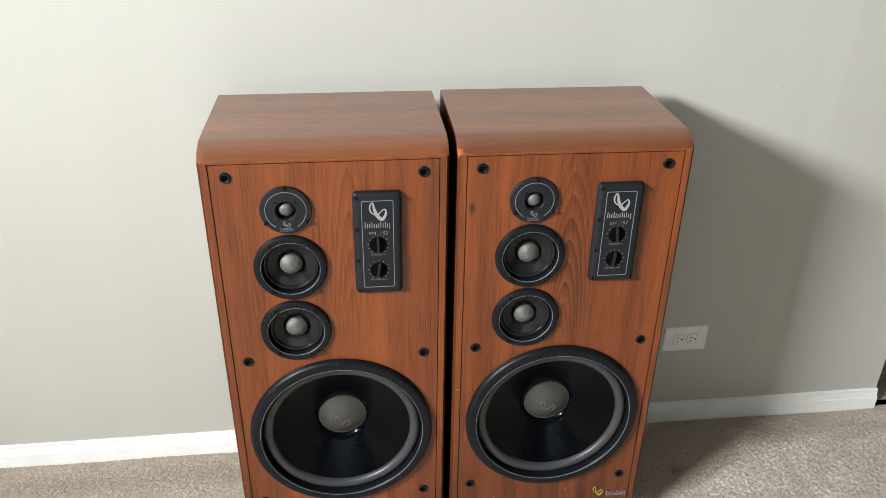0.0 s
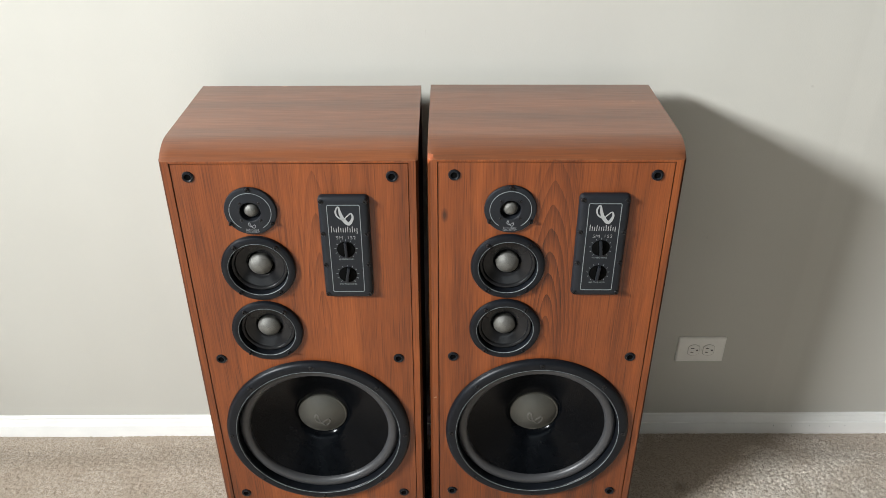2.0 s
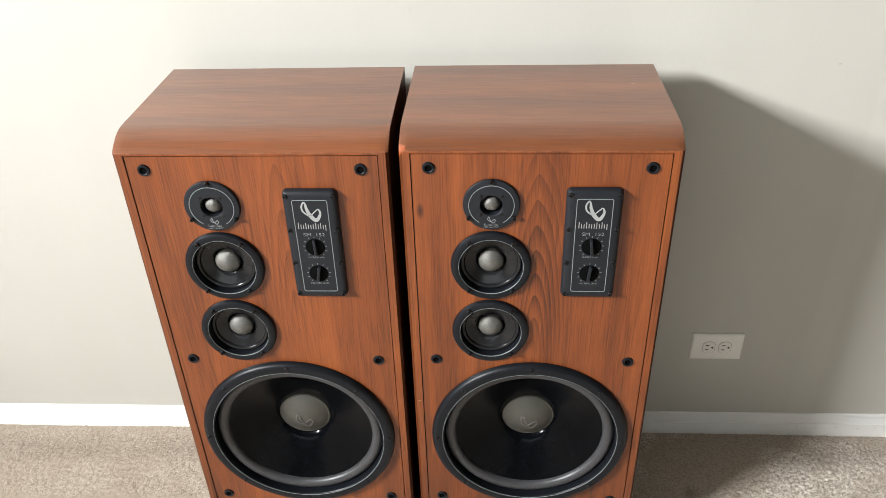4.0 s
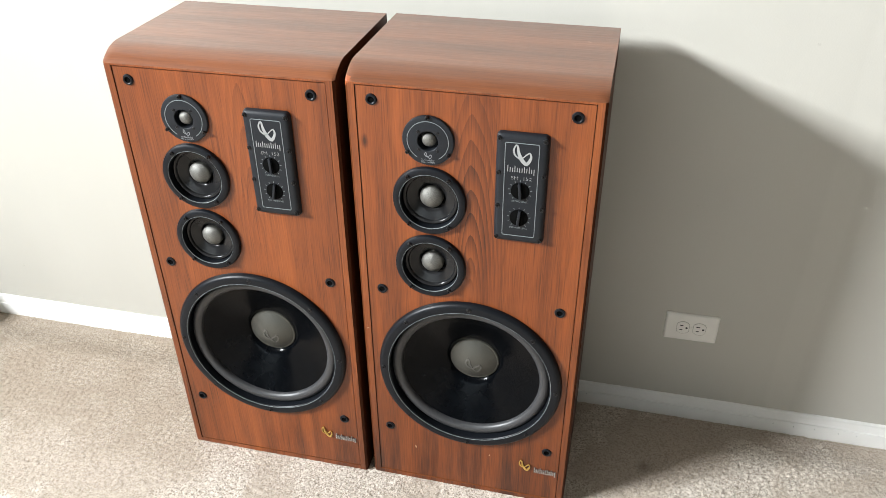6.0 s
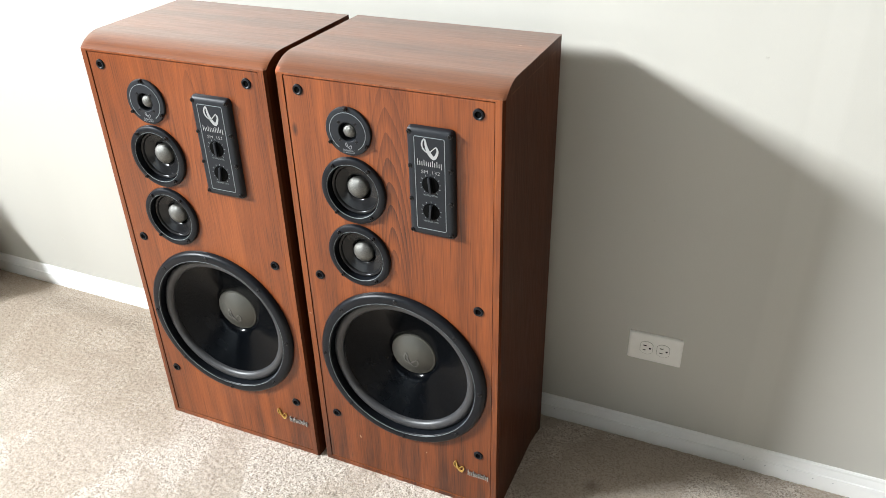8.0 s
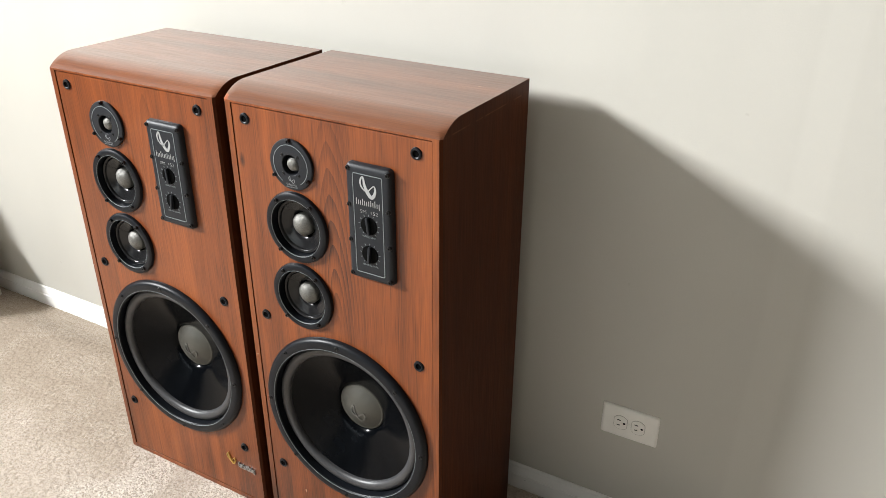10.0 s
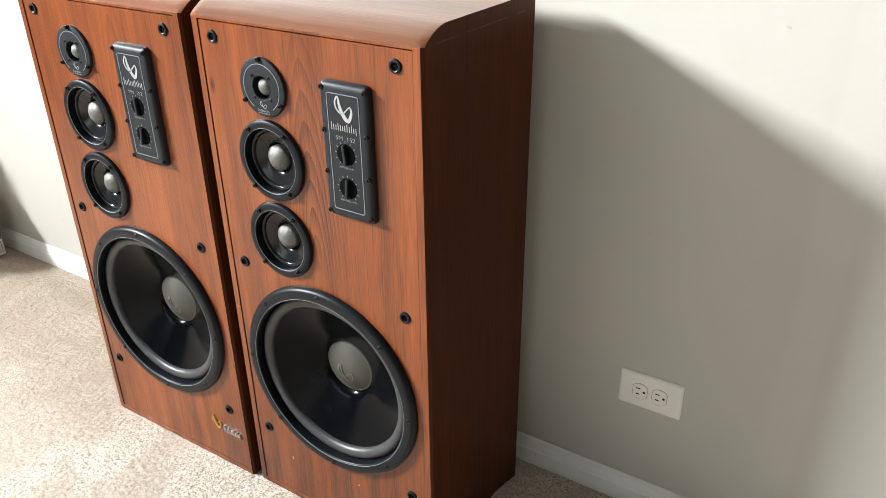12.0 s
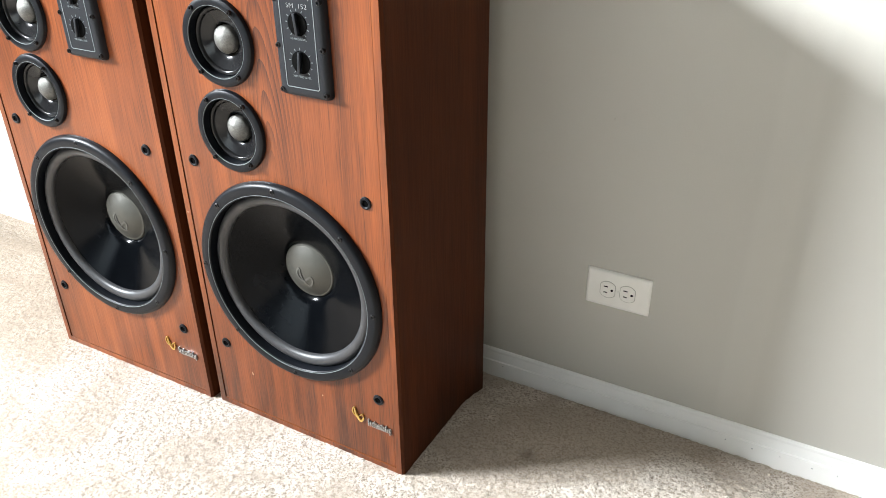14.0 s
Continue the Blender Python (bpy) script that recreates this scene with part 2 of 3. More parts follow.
CHROME = plain("tarnished_chrome", (0.44, 0.435, 0.42), 0.28, metal=0.75, spots=0.25, scale=400)
IVORY = plain("ivory_outlet_plastic", (0.92, 0.90, 0.84), 0.35, spots=0.03, scale=40)
CARD = plain("white_printed_card", (0.70, 0.69, 0.65), 0.6, spots=0.05, scale=25)
BLUE = plain("navy_print", (0.018, 0.065, 0.16), 0.5, spots=0.1)
GREEN = plain("green_print", (0.03, 0.16, 0.05), 0.5, spots=0.1)
DARKINK = plain("dark_grey_print", (0.05, 0.05, 0.05), 0.5)
CLOTH = plain("grey_nylon_cloth", (0.17, 0.165, 0.155), 0.5, spots=0.2, scale=30, relief=0.001)
DARKWOOD = plain("dark_stained_door", (0.05, 0.03, 0.018), 0.45, spots=0.25, scale=20)
# near-black for the walls out of view, to keep bounced light low
UNSEEN_DARK = plain("dark_unseen_wall", (0.042, 0.039, 0.032), 0.8, spots=0.05, scale=3)
NICK = plain("bare_chipped_fibre", (0.38, 0.24, 0.15), 0.8)
SCUFF = plain("grey_scuff", (0.50, 0.48, 0.43), 0.8)


# ---- mesh helpers ----
def obj(name, bm, material, smooth=30):
    me = bpy.data.meshes.new(name)
    bmesh.ops.recalc_face_normals(bm, faces=bm.faces)
    if smooth:
        for f in bm.faces:
            f.smooth = True
        for e in bm.edges:
            if len(e.link_faces) == 2 and e.calc_face_angle(0) > radians(smooth):
                e.smooth = False
    bm.to_mesh(me)
    bm.free()
    for m in material if isinstance(material, list) else [material]:
        me.materials.append(m)
    return new(name, me)


def part(name, bm, material, parent, label="", at=None, smooth=30):
    ob = obj(name, bm, material, smooth)
    ob.parent = parent
    if at is not None:
        ob.matrix_local = at
    return tagged(ob, label)


def again(ob, parent, at):
    """A further piece on the same mesh."""
    o = new(ob.name.split(".")[0], ob.data)
    o.parent, o.matrix_local = parent, at
    return o


def thing(name, at, label, category, group="", kind=""):
    ob = new(name)
    ob.empty_display_size = 0.05
    ob.matrix_world = at
    return tagged(ob, label, category, group, kind)


def box(bm, x0, x1, y0, y1, z0, z1, bevel=0.0, segs=2):
    r = bmesh.ops.create_cube(bm, size=1.0, matrix=Matrix.Translation(((x0 + x1) / 2, (y0 + y1) / 2, (z0 + z1) / 2)) @ Matrix.Diagonal((x1 - x0, y1 - y0, z1 - z0, 1)))
    if bevel:
        edges = list({e for v in r["verts"] for e in v.link_edges})
        bmesh.ops.bevel(bm, geom=edges, offset=bevel, segments=segs, profile=0.5, affect="EDGES")
    return bm


def boxed(*a, **k):
    return box(bmesh.new(), *a, **k)


def lathe(profile, segs=64, closed=False):
    """Turns (radius, height) pairs round the local z axis."""
    bm = bmesh.new()
    rings = []
    for r, h in profile:
        if r < 1e-6:
            rings.append([bm.verts.new((0, 0, h))])
        else:
            rings.append([bm.verts.new((r * math.cos(2 * math.pi * i / segs), r * math.sin(2 * math.pi * i / segs), h)) for i in range(segs)])
    pairs = list(zip(rings, rings[1:])) + ([(rings[-1], rings[0])] if closed else [])
    for a, b in pairs:
        for i in range(segs):
            j = (i + 1) % segs
            q = [a[i % len(a)], a[j % len(a)], b[j % len(b)], b[i % len(b)]]
            q = list(dict.fromkeys(q))
            if len(q) > 2:
                bm.faces.new(q)
    return bm


def extruded(points, depth, bevel=0.0):
    """A flat outline in x, y raised by depth along z."""
    bm = bmesh.new()
    f = bm.faces.new([bm.verts.new((x, y, 0)) for x, y in points])
    top = bmesh.ops.extrude_face_region(bm, geom=[f])
    bmesh.ops.translate(bm, vec=(0, 0, depth), verts=[v for v in top["geom"] if isinstance(v, bmesh.types.BMVert)])
    return bm


def band(points, width, depth, closed=False):
    """A ribbon of the given width along a flat line in x, y, raised by depth. width: a number or one for each point."""
    bm = bmesh.new()
    n = len(points)
    rows = []
    for i, (x, y) in enumerate(points):
        a = points[(i - 1) % n] if closed or i else points[0]
        b = points[(i + 1) % n] if closed or i < n - 1 else points[-1]
        t = Vector((b[0] - a[0], b[1] - a[1], 0)).normalized()
        m = Vector((-t.y, t.x, 0)) * (width[i] if isinstance(width, list) else width) / 2
        p = Vector((x, y, 0))
        rows.append([bm.verts.new(p + m), bm.verts.new(p + m + Vector((0, 0, depth))), bm.verts.new(p - m + Vector((0, 0, depth))), bm.verts.new(p - m)])
    for i in range(n if closed else n - 1):
        a, b = rows[i], rows[(i + 1) % n]
        for k in range(3):
            bm.faces.new((a[k], a[k + 1], b[k + 1], b[k]))
    return bm


def arc(r, a0, a1, n):
    return [(r * math.cos(radians(a0 + (a1 - a0) * i / n)), r * math.sin(radians(a0 + (a1 - a0) * i / n))) for i in range(n + 1)]


def rounded(w, h, r, n=5):
    pts = []
    for cx, cy, a in ((w / 2 - r, h / 2 - r, 0), (-w / 2 + r, h / 2 - r, 90), (-w / 2 + r, -h / 2 + r, 180), (w / 2 - r, -h / 2 + r, 270)):
        pts += [(cx + x, cy + y) for x, y in arc(r, a, a + 90, n)]
    return pts


def lettering(name, words, size, material, parent, at, stretch=1.0, label="", thin=0.0):
    cu = bpy.data.curves.new(name, "FONT")
    cu.body, cu.size, cu.align_x, cu.align_y, cu.extrude, cu.offset = words, size, "CENTER", "CENTER", 0.0001, -thin
    tmp = new(name, cu)
    me = bpy.data.meshes.new_from_object(tmp.evaluated_get(bpy.context.evaluated_depsgraph_get()))
    bpy.data.objects.remove(tmp)
    me.materials.clear()
    me.materials.append(material)
    ob = new(name, me)
    ob.parent, ob.matrix_local = parent, at @ Matrix.Diagonal((stretch, 1, 1, 1))
    return tagged(ob, label)


def loop_emblem(w, h, n=5):
    """A plain twisted loop, as a line with its widths: a tall petal leaning left that crosses over into a low petal on the right."""
    knots = [(-0.66, 1.0), (-0.90, 0.52), (-0.74, -0.04), (-0.12, -0.40), (0.42, 0.0), (0.84, 0.28), (1.0, -0.22), (0.55, -0.90), (0.0, -0.48), (-0.36, 0.24), (-0.48, 0.86)]
    thick = [0.12, 0.15, 0.13, 0.10, 0.09, 0.10, 0.20, 0.32, 0.34, 0.26, 0.15]
    pts, wid = [], []
    m = len(knots)
    for i in range(m):
        a, b, c, d = (Vector(knots[(i + k) % m]) for k in (-1, 0, 1, 2))
        for k in range(n):
            t = k / n
            p = 0.5 * (2 * b + (c - a) * t + (2 * a - 5 * b + 4 * c - d) * t * t + (3 * b - a - 3 * c + d) * t ** 3)
            pts.append((p.x * w, p.y * h))
            wid.append(h * (thick[i] * (1 - t) + thick[(i + 1) % m] * t) * 1.7)
    return pts, wid


def word_bars(bm, width, height, depth, count=12, fill=0.30):
    """Plain upright bars in the size of a word that is left out."""
    step = width / count
    for i in range(count):
        h = height * (1.0, 0.70, 0.64, 0.95, 0.70, 0.64, 0.70, 0.92, 0.70, 0.95, 0.62, 0.66)[i % 12]
        y0 = -height / 2 - (height * 0.24 if i == count - 1 else 0)
        box(bm, -width / 2 + (i + 0.22) * step, -width / 2 + (i + 0.22 + fill) * step, y0, -height / 2 + h, 0, depth)
    return bm


# ---- room ----
def slab(name, x0, x1, y0, y1, z0, z1, material, label):
    return tagged(obj(name, boxed(x0, x1, y0, y1, z0, z1), material, 0), label, name.split("_")[0], kind="structure")


WALL_END = 1.300
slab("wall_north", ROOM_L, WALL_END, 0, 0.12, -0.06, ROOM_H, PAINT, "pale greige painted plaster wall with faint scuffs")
slab("wall_north_header", WALL_END, ROOM_R, 0, 0.12, 2.1, ROOM_H, PAINT, "greige wall above the passage opening")
# unseen east wall, added close and dark to limit bounce
slab("wall_east", ROOM_R, ROOM_R + 0.12, ROOM_B, 1.5, -0.06, ROOM_H, UNSEEN_DARK, "unseen dark wall added to cut bounced light")
slab("wall_passage_end", WALL_END - 0.5, ROOM_R, 1.5, 1.62, -0.06, ROOM_H, DARKWOOD, "dark wood panelled end of the passage")
slab("wall_passage_side", WALL_END - 0.62, WALL_END - 0.5, 0.12, 1.62, -0.06, ROOM_H, PAINT, "greige wall of the passage")
slab("ceiling", ROOM_L - 0.12, ROOM_R + 0.12, ROOM_B - 0.12, 1.62, ROOM_H, ROOM_H + 0.1, CEILING, "unseen grey ceiling, darkened to cut bounced light")


def pierced_wall(name, flat, a0, a1, opening, material, label):
    """A wall of 12 cm with one window opening. flat: 'x' for a wall across x at its outer face, 'y' for one across y."""
    bm = bmesh.new()
    o0, o1, z0, z1 = opening
    for p0, p1, q0, q1 in ((a0, o0, -0.06, ROOM_H), (o1, a1, -0.06, ROOM_H), (o0, o1, -0.06, z0), (o0, o1, z1, ROOM_H)):
        if flat == "x":
            box(bm, ROOM_L - 0.12, ROOM_L, p0, p1, q0, q1)
        else:
            box(bm, p0, p1, ROOM_B - 0.12, ROOM_B, q0, q1)
    return tagged(obj(name, bm, material, 0), label, "wall", kind="structure")


GLASS = Nodes("window_glass").put(Base_Color=(1.0, 1.0, 1.0), Roughness=0.0, Transmission_Weight=1.0, IOR=1.45).mat


def window(name, at, width, height, panes, label):
    """A framed window in its local y, z plane, parted into upright panes."""
    win = thing(name, at, label, "window", kind="structure")
    t, w, h = 0.03, width / 2, height / 2
    bm = bmesh.new()
    for a in ((-w, -w + t, -h, h), (w - t, w, -h, h), (-w + t, w - t, -h, -h + t), (-w + t, w - t, h - t, h)):
        box(bm, -0.02, 0.02, *a)
    step = (width - 2 * t) / panes
    for k in range(1, panes):
        y = -w + t + k * step
        box(bm, -0.018, 0.018, y - 0.025, y + 0.025, -h + t, h - t)
    part("window_frame", bm, TRIM, win)
    for k in range(panes):
        y = -w + t + k * step
        part("pane", boxed(-0.003, 0.003, y + (0.025 if k else 0), y + step - (0.025 if k < panes - 1 else 0), -h + t, h - t), GLASS, win).visible_shadow = False


pierced_wall("wall_west", "x", ROOM_B, 0.12, (WIN_Y - WIN_W / 2, WIN_Y + WIN_W / 2, WIN_Z - WIN_H / 2, WIN_Z + WIN_H / 2), UNSEEN_DARK, "unseen wall with a high window opening, darkened to cut bounced light")
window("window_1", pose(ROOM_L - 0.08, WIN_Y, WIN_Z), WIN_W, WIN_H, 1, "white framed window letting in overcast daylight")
pierced_wall("wall_south", "y", ROOM_L, ROOM_R, (SOUTH_X - SOUTH_W / 2, SOUTH_X + SOUTH_W / 2, SOUTH_Z - SOUTH_H / 2, SOUTH_Z + SOUTH_H / 2), UNSEEN_DARK, "unseen wall with a broad window, darkened to cut bounced light")
window("window_2", pose(SOUTH_X, ROOM_B - 0.08, SOUTH_Z, 0, 0, 90), SOUTH_W, SOUTH_H, 4, "broad white framed window with four panes")


def carpet():
    """The carpet: a fine uneven pile where it is seen, plain sheets beyond; it sinks a little along the wall."""
    xs, ys = np.arange(-2.3, 1.75, 0.0038), np.arange(-1.25, 0.0001, 0.0038)
    nx, ny = len(xs), len(ys)
    rng = np.random.default_rng(5)

    def soft(k):
        g = rng.random((ny // k + 3, nx // k + 3))
        yi, xi = np.arange(ny) / k, np.arange(nx) / k
        y, x = yi.astype(int), xi.astype(int)
        fy, fx = (yi - y)[:, None], (xi - x)[None, :]
        return (g[y][:, x] * (1 - fy) + g[y + 1][:, x] * fy) * (1 - fx) + (g[y][:, x + 1] * (1 - fy) + g[y + 1][:, x + 1] * fy) * fx

    h = 0.0034 * rng.random((ny, nx)) + 0.0010 * soft(2) + 0.0007 * soft(6) + 0.004 * soft(40) + 0.0035
    s = np.clip((ys + 0.17) / 0.13, 0, 1)[:, None]
    z = h - 0.0085 - 0.030 * s * s * (3 - 2 * s)
    X, Y = np.meshgrid(xs, ys)
    X, Y = X + 0.0032 * (rng.random(X.shape) - 0.5), Y + 0.0032 * (rng.random(X.shape) - 0.5)
    co = np.stack([X, Y, z], -1).reshape(-1, 3)
    i = (np.arange(ny - 1)[:, None] * nx + np.arange(nx - 1)[None, :]).reshape(-1)
    faces = np.stack([i, i + 1, i + nx + 1, i + nx], -1)
    rim = [(ROOM_L, ROOM_B, ROOM_R, -1.24), (ROOM_L, -1.24, -2.29, 0.0), (1.74, -1.24, ROOM_R, 0.0), (WALL_END - 0.5, 0.0, ROOM_R, 1.5)]
    extra, ef = [], []
    for x0, y0, x1, y1 in rim:
        k = len(co) + len(extra)
        extra += [(x0, y0, -0.012), (x1, y0, -0.012), (x1, y1, -0.012), (x0, y1, -0.012)]
        ef.append((k, k + 1, k + 2, k + 3))
    co, faces = np.concatenate([co, np.array(extra)]), np.concatenate([faces, np.array(ef)])
    me = bpy.data.meshes.new("floor")
    me.vertices.add(len(co))
    me.vertices.foreach_set("co", co.reshape(-1))
    me.loops.add(len(faces) * 4)
    me.loops.foreach_set("vertex_index", faces.reshape(-1).astype(np.int32))
    me.polygons.add(len(faces))
    me.polygons.foreach_set("loop_start", (np.arange(len(faces)) * 4).astype(np.int32))
    me.update(calc_edges=True)
    me.polygons.foreach_set("use_smooth", np.ones(len(faces), bool))
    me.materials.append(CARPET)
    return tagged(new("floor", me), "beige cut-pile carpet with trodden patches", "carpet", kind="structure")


carpet()


def baseboard(name, x0, x1):
    prof = [(0, -0.058), (-0.014, -0.058), (-0.014, 0.006), (-0.0130, 0.0095), (-0.0098, 0.0110), (-0.0092, 0.0150), (-0.0072, 0.0240), (-0.0056, 0.0280), (-0.0060, 0.0300), (-0.0052, 0.0335), (-0.0030, 0.0362), (0, 0.0370)]
    bm = bmesh.new()
    n = 24
    rows = [[bm.verts.new((x0 + (x1 - x0) * i / n, y, z)) for y, z in prof] for i in range(n + 1)]
    for a, b in zip(rows, rows[1:]):
        for k in range(len(prof) - 1):
            bm.faces.new((a[k], a[k + 1], b[k + 1], b[k]))
    bm.faces.new(rows[-1])
    bm.faces.new(rows[0])
    return tagged(obj(name, bm, TRIM, 25), "white painted moulded baseboard with small nail marks", "baseboard", kind="structure")


base = baseboard("baseboard", ROOM_L, WALL_END + 0.004)
for x, z in ((0.905, 0.000), (0.955, -0.002), (1.005, 0.000), (1.062, -0.003), (1.105, -0.002), (0.43, 0.003)):
    part("nail_mark", lathe([(0, 0.0005), (0.0009, 0.0004), (0.0012, 0)], 10), FAINT, base, at=Matrix.Translation((x, -0.014, z)) @ pose(0, 0, 0, 90))

# ---- loudspeakers ----
HW, FACE, FRONT, BACK, TOP = 0.2258, 0.2213, -0.388, -0.066, 1.007
OUT = pose(0, 0, 0, 90)  # local z of a driver points out of the baffle


def on(x, z, out=0.0, spin=0.0):
    return Matrix.Translation((x, FRONT - out, z)) @ OUT @ pose(0, 0, 0, 0, 0, spin)


def cabinet_mesh():
    bm = bmesh.new()
    sweep, r = 42.3, 0.092
    cap = [(BACK, -0.028), (BACK, TOP)]
    start = FRONT + r * math.sin(radians(sweep))
    cap += [(start - r * math.sin(radians(sweep * i / 10)), TOP - r * (1 - math.cos(radians(sweep * i / 10)))) for i in range(11)]
    low = cap[-1][1]
    cap += [(FRONT, 0.0)]
    t, cut = 0.0125, 0.0045
    k = (start - FRONT - cut) / (start - FRONT)
    shy = [(y if y >= start else start + (y - start) * k, z) for y, z in cap]
    for side in (-1, 1):
        rings = [[bm.verts.new((side * x, y, z)) for y, z in prof] for x, prof in ((FACE - t, cap), (FACE, cap), (HW, shy))]
        bm.faces.new(rings[0])
        bm.faces.new(rings[-1])
        for a, b in zip(rings, rings[1:]):
            for i in range(len(cap)):
                j = (i + 1) % len(cap)
                bm.faces.new((a[i], a[j], b[j], b[i]))
    x0, x1 = -FACE + t, FACE - t
    outer = cap[1:-1]
    inner = [(y, low - 0.004) for y, z in outer]
    rows = [[[bm.verts.new((x, y, z)) for y, z in line] for line in (outer, inner)] for x in (x0, x1)]
    for i in range(len(outer) - 1):
        for k in (0, 1):
            bm.faces.new((rows[0][k][i], rows[0][k][i + 1], rows[1][k][i + 1], rows[1][k][i]))
    bm.faces.new((rows[0][0][-1], rows[0][1][-1], rows[1][1][-1], rows[1][0][-1]))
    box(bm, x0, x1, FRONT, BACK, 0.0, 0.0115)
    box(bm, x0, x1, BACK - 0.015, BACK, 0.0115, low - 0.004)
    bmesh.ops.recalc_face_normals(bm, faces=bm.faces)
    # sides take the copy darkened for shade, tops the one greyed for sheen
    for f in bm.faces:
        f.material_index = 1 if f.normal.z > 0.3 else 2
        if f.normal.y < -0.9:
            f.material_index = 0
    return bm


def baffle_mesh():
    """A board with the driver openings cut through."""
    bm = bmesh.new()
    w, z0, z1 = 0.2073, 0.0132, 0.9770
    loops = [[(-w, z0), (w, z0), (w, z1), (-w, z1)]]
    for cx, cz, r, n in ((WX, WZ, 0.172, 64), (MX, M1, 0.057, 40), (MX, M2, 0.057, 40), (MX, TZ, 0.030, 32)):
        loops.append([(cx + x, cz + z) for x, z in arc(r, 0, 360, n)[:-1]])
    edges = []
    for lp in loops:
        vs = [bm.verts.new((x, FRONT + 0.0015, z)) for x, z in lp]
        edges += [bm.edges.new((vs[i], vs[(i + 1) % len(vs)])) for i in range(len(vs))]
    bmesh.ops.triangle_fill(bm, edges=edges, use_beauty=True)
    faces = list(bm.faces)
    r = bmesh.ops.extrude_face_region(bm, geom=faces)
    bmesh.ops.translate(bm, vec=(0, 0.018, 0), verts=[v for v in r["geom"] if isinstance(v, bmesh.types.BMVert)])
    return bm


WX, WZ, MX, M1, M2, TZ = 0.002, 0.347, -0.077, 0.764, 0.619, 0.886
GX, GZ = 0.179, (0.953, 0.5475, 0.1605)


def screw_mesh(r, h):
    bm = lathe([(0, h * 0.35), (r * 0.42, h * 0.35), (r * 0.45, h), (r * 0.8, h), (r, h * 0.6), (r, -0.002)], 14)
    return bm


def woofer(parent):
    ring = part("woofer", lathe([(0.1715, -0.012), (0.1715, 0.0085), (0.1725, 0.0098), (0.1750, 0.0105), (0.178, 0.0108), (0.187, 0.0110), (0.1905, 0.0098), (0.1935, 0.007), (0.1955, 0.003), (0.1960, -0.001)], 96), BLACK, parent,
                "black fifteen-inch bass driver with a broad moulded trim ring", on(WX, WZ))
    part("trim_line", lathe([(0.1736, 0.0100), (0.1738, 0.0106), (0.1744, 0.0108), (0.1747, 0.0102)], 96), LINE, ring, "thin pale grey line")
    roll = [(0.1735, -0.0135)] + [(0.1595 + 0.0115 * math.cos(radians(a)), -0.0125 + 0.0105 * math.sin(radians(a))) for a in range(0, 181, 15)] + [(0.1478, -0.0146)]
    part("surround", lathe(roll, 96), RUBBER, ring, "dark grey rubber half-roll surround")
    cone = [(0.149 - 0.0071 * k, -0.0135 - 0.00318 * k) for k in range(13)]
    cone += [(0.0604, -0.0540), (0.0574, -0.0566), (0.0548, -0.0598), (0.0525, -0.0640)]
    part("cone", lathe(cone, 96), CONE, ring, "glossy black cone")
    cap = [(0.0540, -0.0612), (0.0528, -0.0588), (0.0512, -0.0580)] + [(0.0500 * (1 - k / 8), -0.0582 + 0.0150 * (1 - (1 - k / 8) ** 2)) for k in range(9)]
    dust = part("dust_cap", lathe(cap, 64), CAP, ring, "grey metallic dust cap with a raised emblem")
    pts, wid = loop_emblem(0.0175, 0.0175)
    em = band(pts, 0.0030, 0.0022, True)
    for v in em.verts:
        v.co.y -= 0.008
        v.co.z += -0.0582 + 0.0150 * (1 - (v.co.x ** 2 + v.co.y ** 2) / 0.0500 ** 2) - 0.0008
    part("emblem", em, DOME, ring)
    first = None
    for k in range(8):
        a = radians(90 + 45 * k)
        m = Matrix.Translation((0.1845 * math.cos(a), 0.1845 * math.sin(a), 0.0104))
        first = again(first, ring, m) if first else part("screw", screw_mesh(0.0047, 0.0020), SCREW, ring, at=m)
    return ring


def midrange(parent, z):
    ring = part("midrange", lathe([(0.0545, -0.010), (0.0550, 0.0055), (0.0560, 0.0066), (0.0600, 0.0074), (0.0650, 0.0072), (0.0685, 0.0052), (0.0700, 0.0020), (0.0702, -0.001)], 72), BLACK, parent,
                "black midrange driver with a silver-grey dome", on(MX, z))
    part("trim_line", lathe([(0.0556, 0.0062), (0.0558, 0.0069), (0.0562, 0.0071), (0.0565, 0.0066)], 72), LINE, ring, "thin pale grey line")
    sur = [(0.0552, -0.0085)] + [(0.0505 + 0.0042 * math.cos(radians(a)), -0.0085 + 0.0036 * math.sin(radians(a))) for a in range(0, 181, 20)] + [(0.0455, -0.0098)]
    part("surround", lathe(sur, 72), MIDCONE, ring, "glossy black half-roll surround")
    part("cone", lathe([(0.0462, -0.0096), (0.040, -0.0118), (0.033, -0.0142), (0.0285, -0.0158), (0.0262, -0.0172), (0.0245, -0.0192), (0.0232, -0.0222)], 72), MIDCONE, ring, "glossy black cone")
    r = 0.0212
    cap = [(r + 0.0010, -0.0225), (r + 0.0006, -0.0135), (r, -0.0125)] + [(r * (1 - k / 9), -0.0125 + 0.0096 * (1 - (1 - k / 9) ** 2.1)) for k in range(1, 10)]
    part("dome", lathe(cap, 48), DOME, ring, "silver-grey speckled dome")
    first = None
    for k in range(4):
        a = radians(52 + 90 * k) if k % 2 == 0 else radians(128 + 90 * (k - 1))
        m = Matrix.Translation((0.0622 * math.cos(a), 0.0622 * math.sin(a), 0.0066))
        first = again(first, ring, m) if first else part("screw", screw_mesh(0.0041, 0.0046), SCREW, ring, at=m)


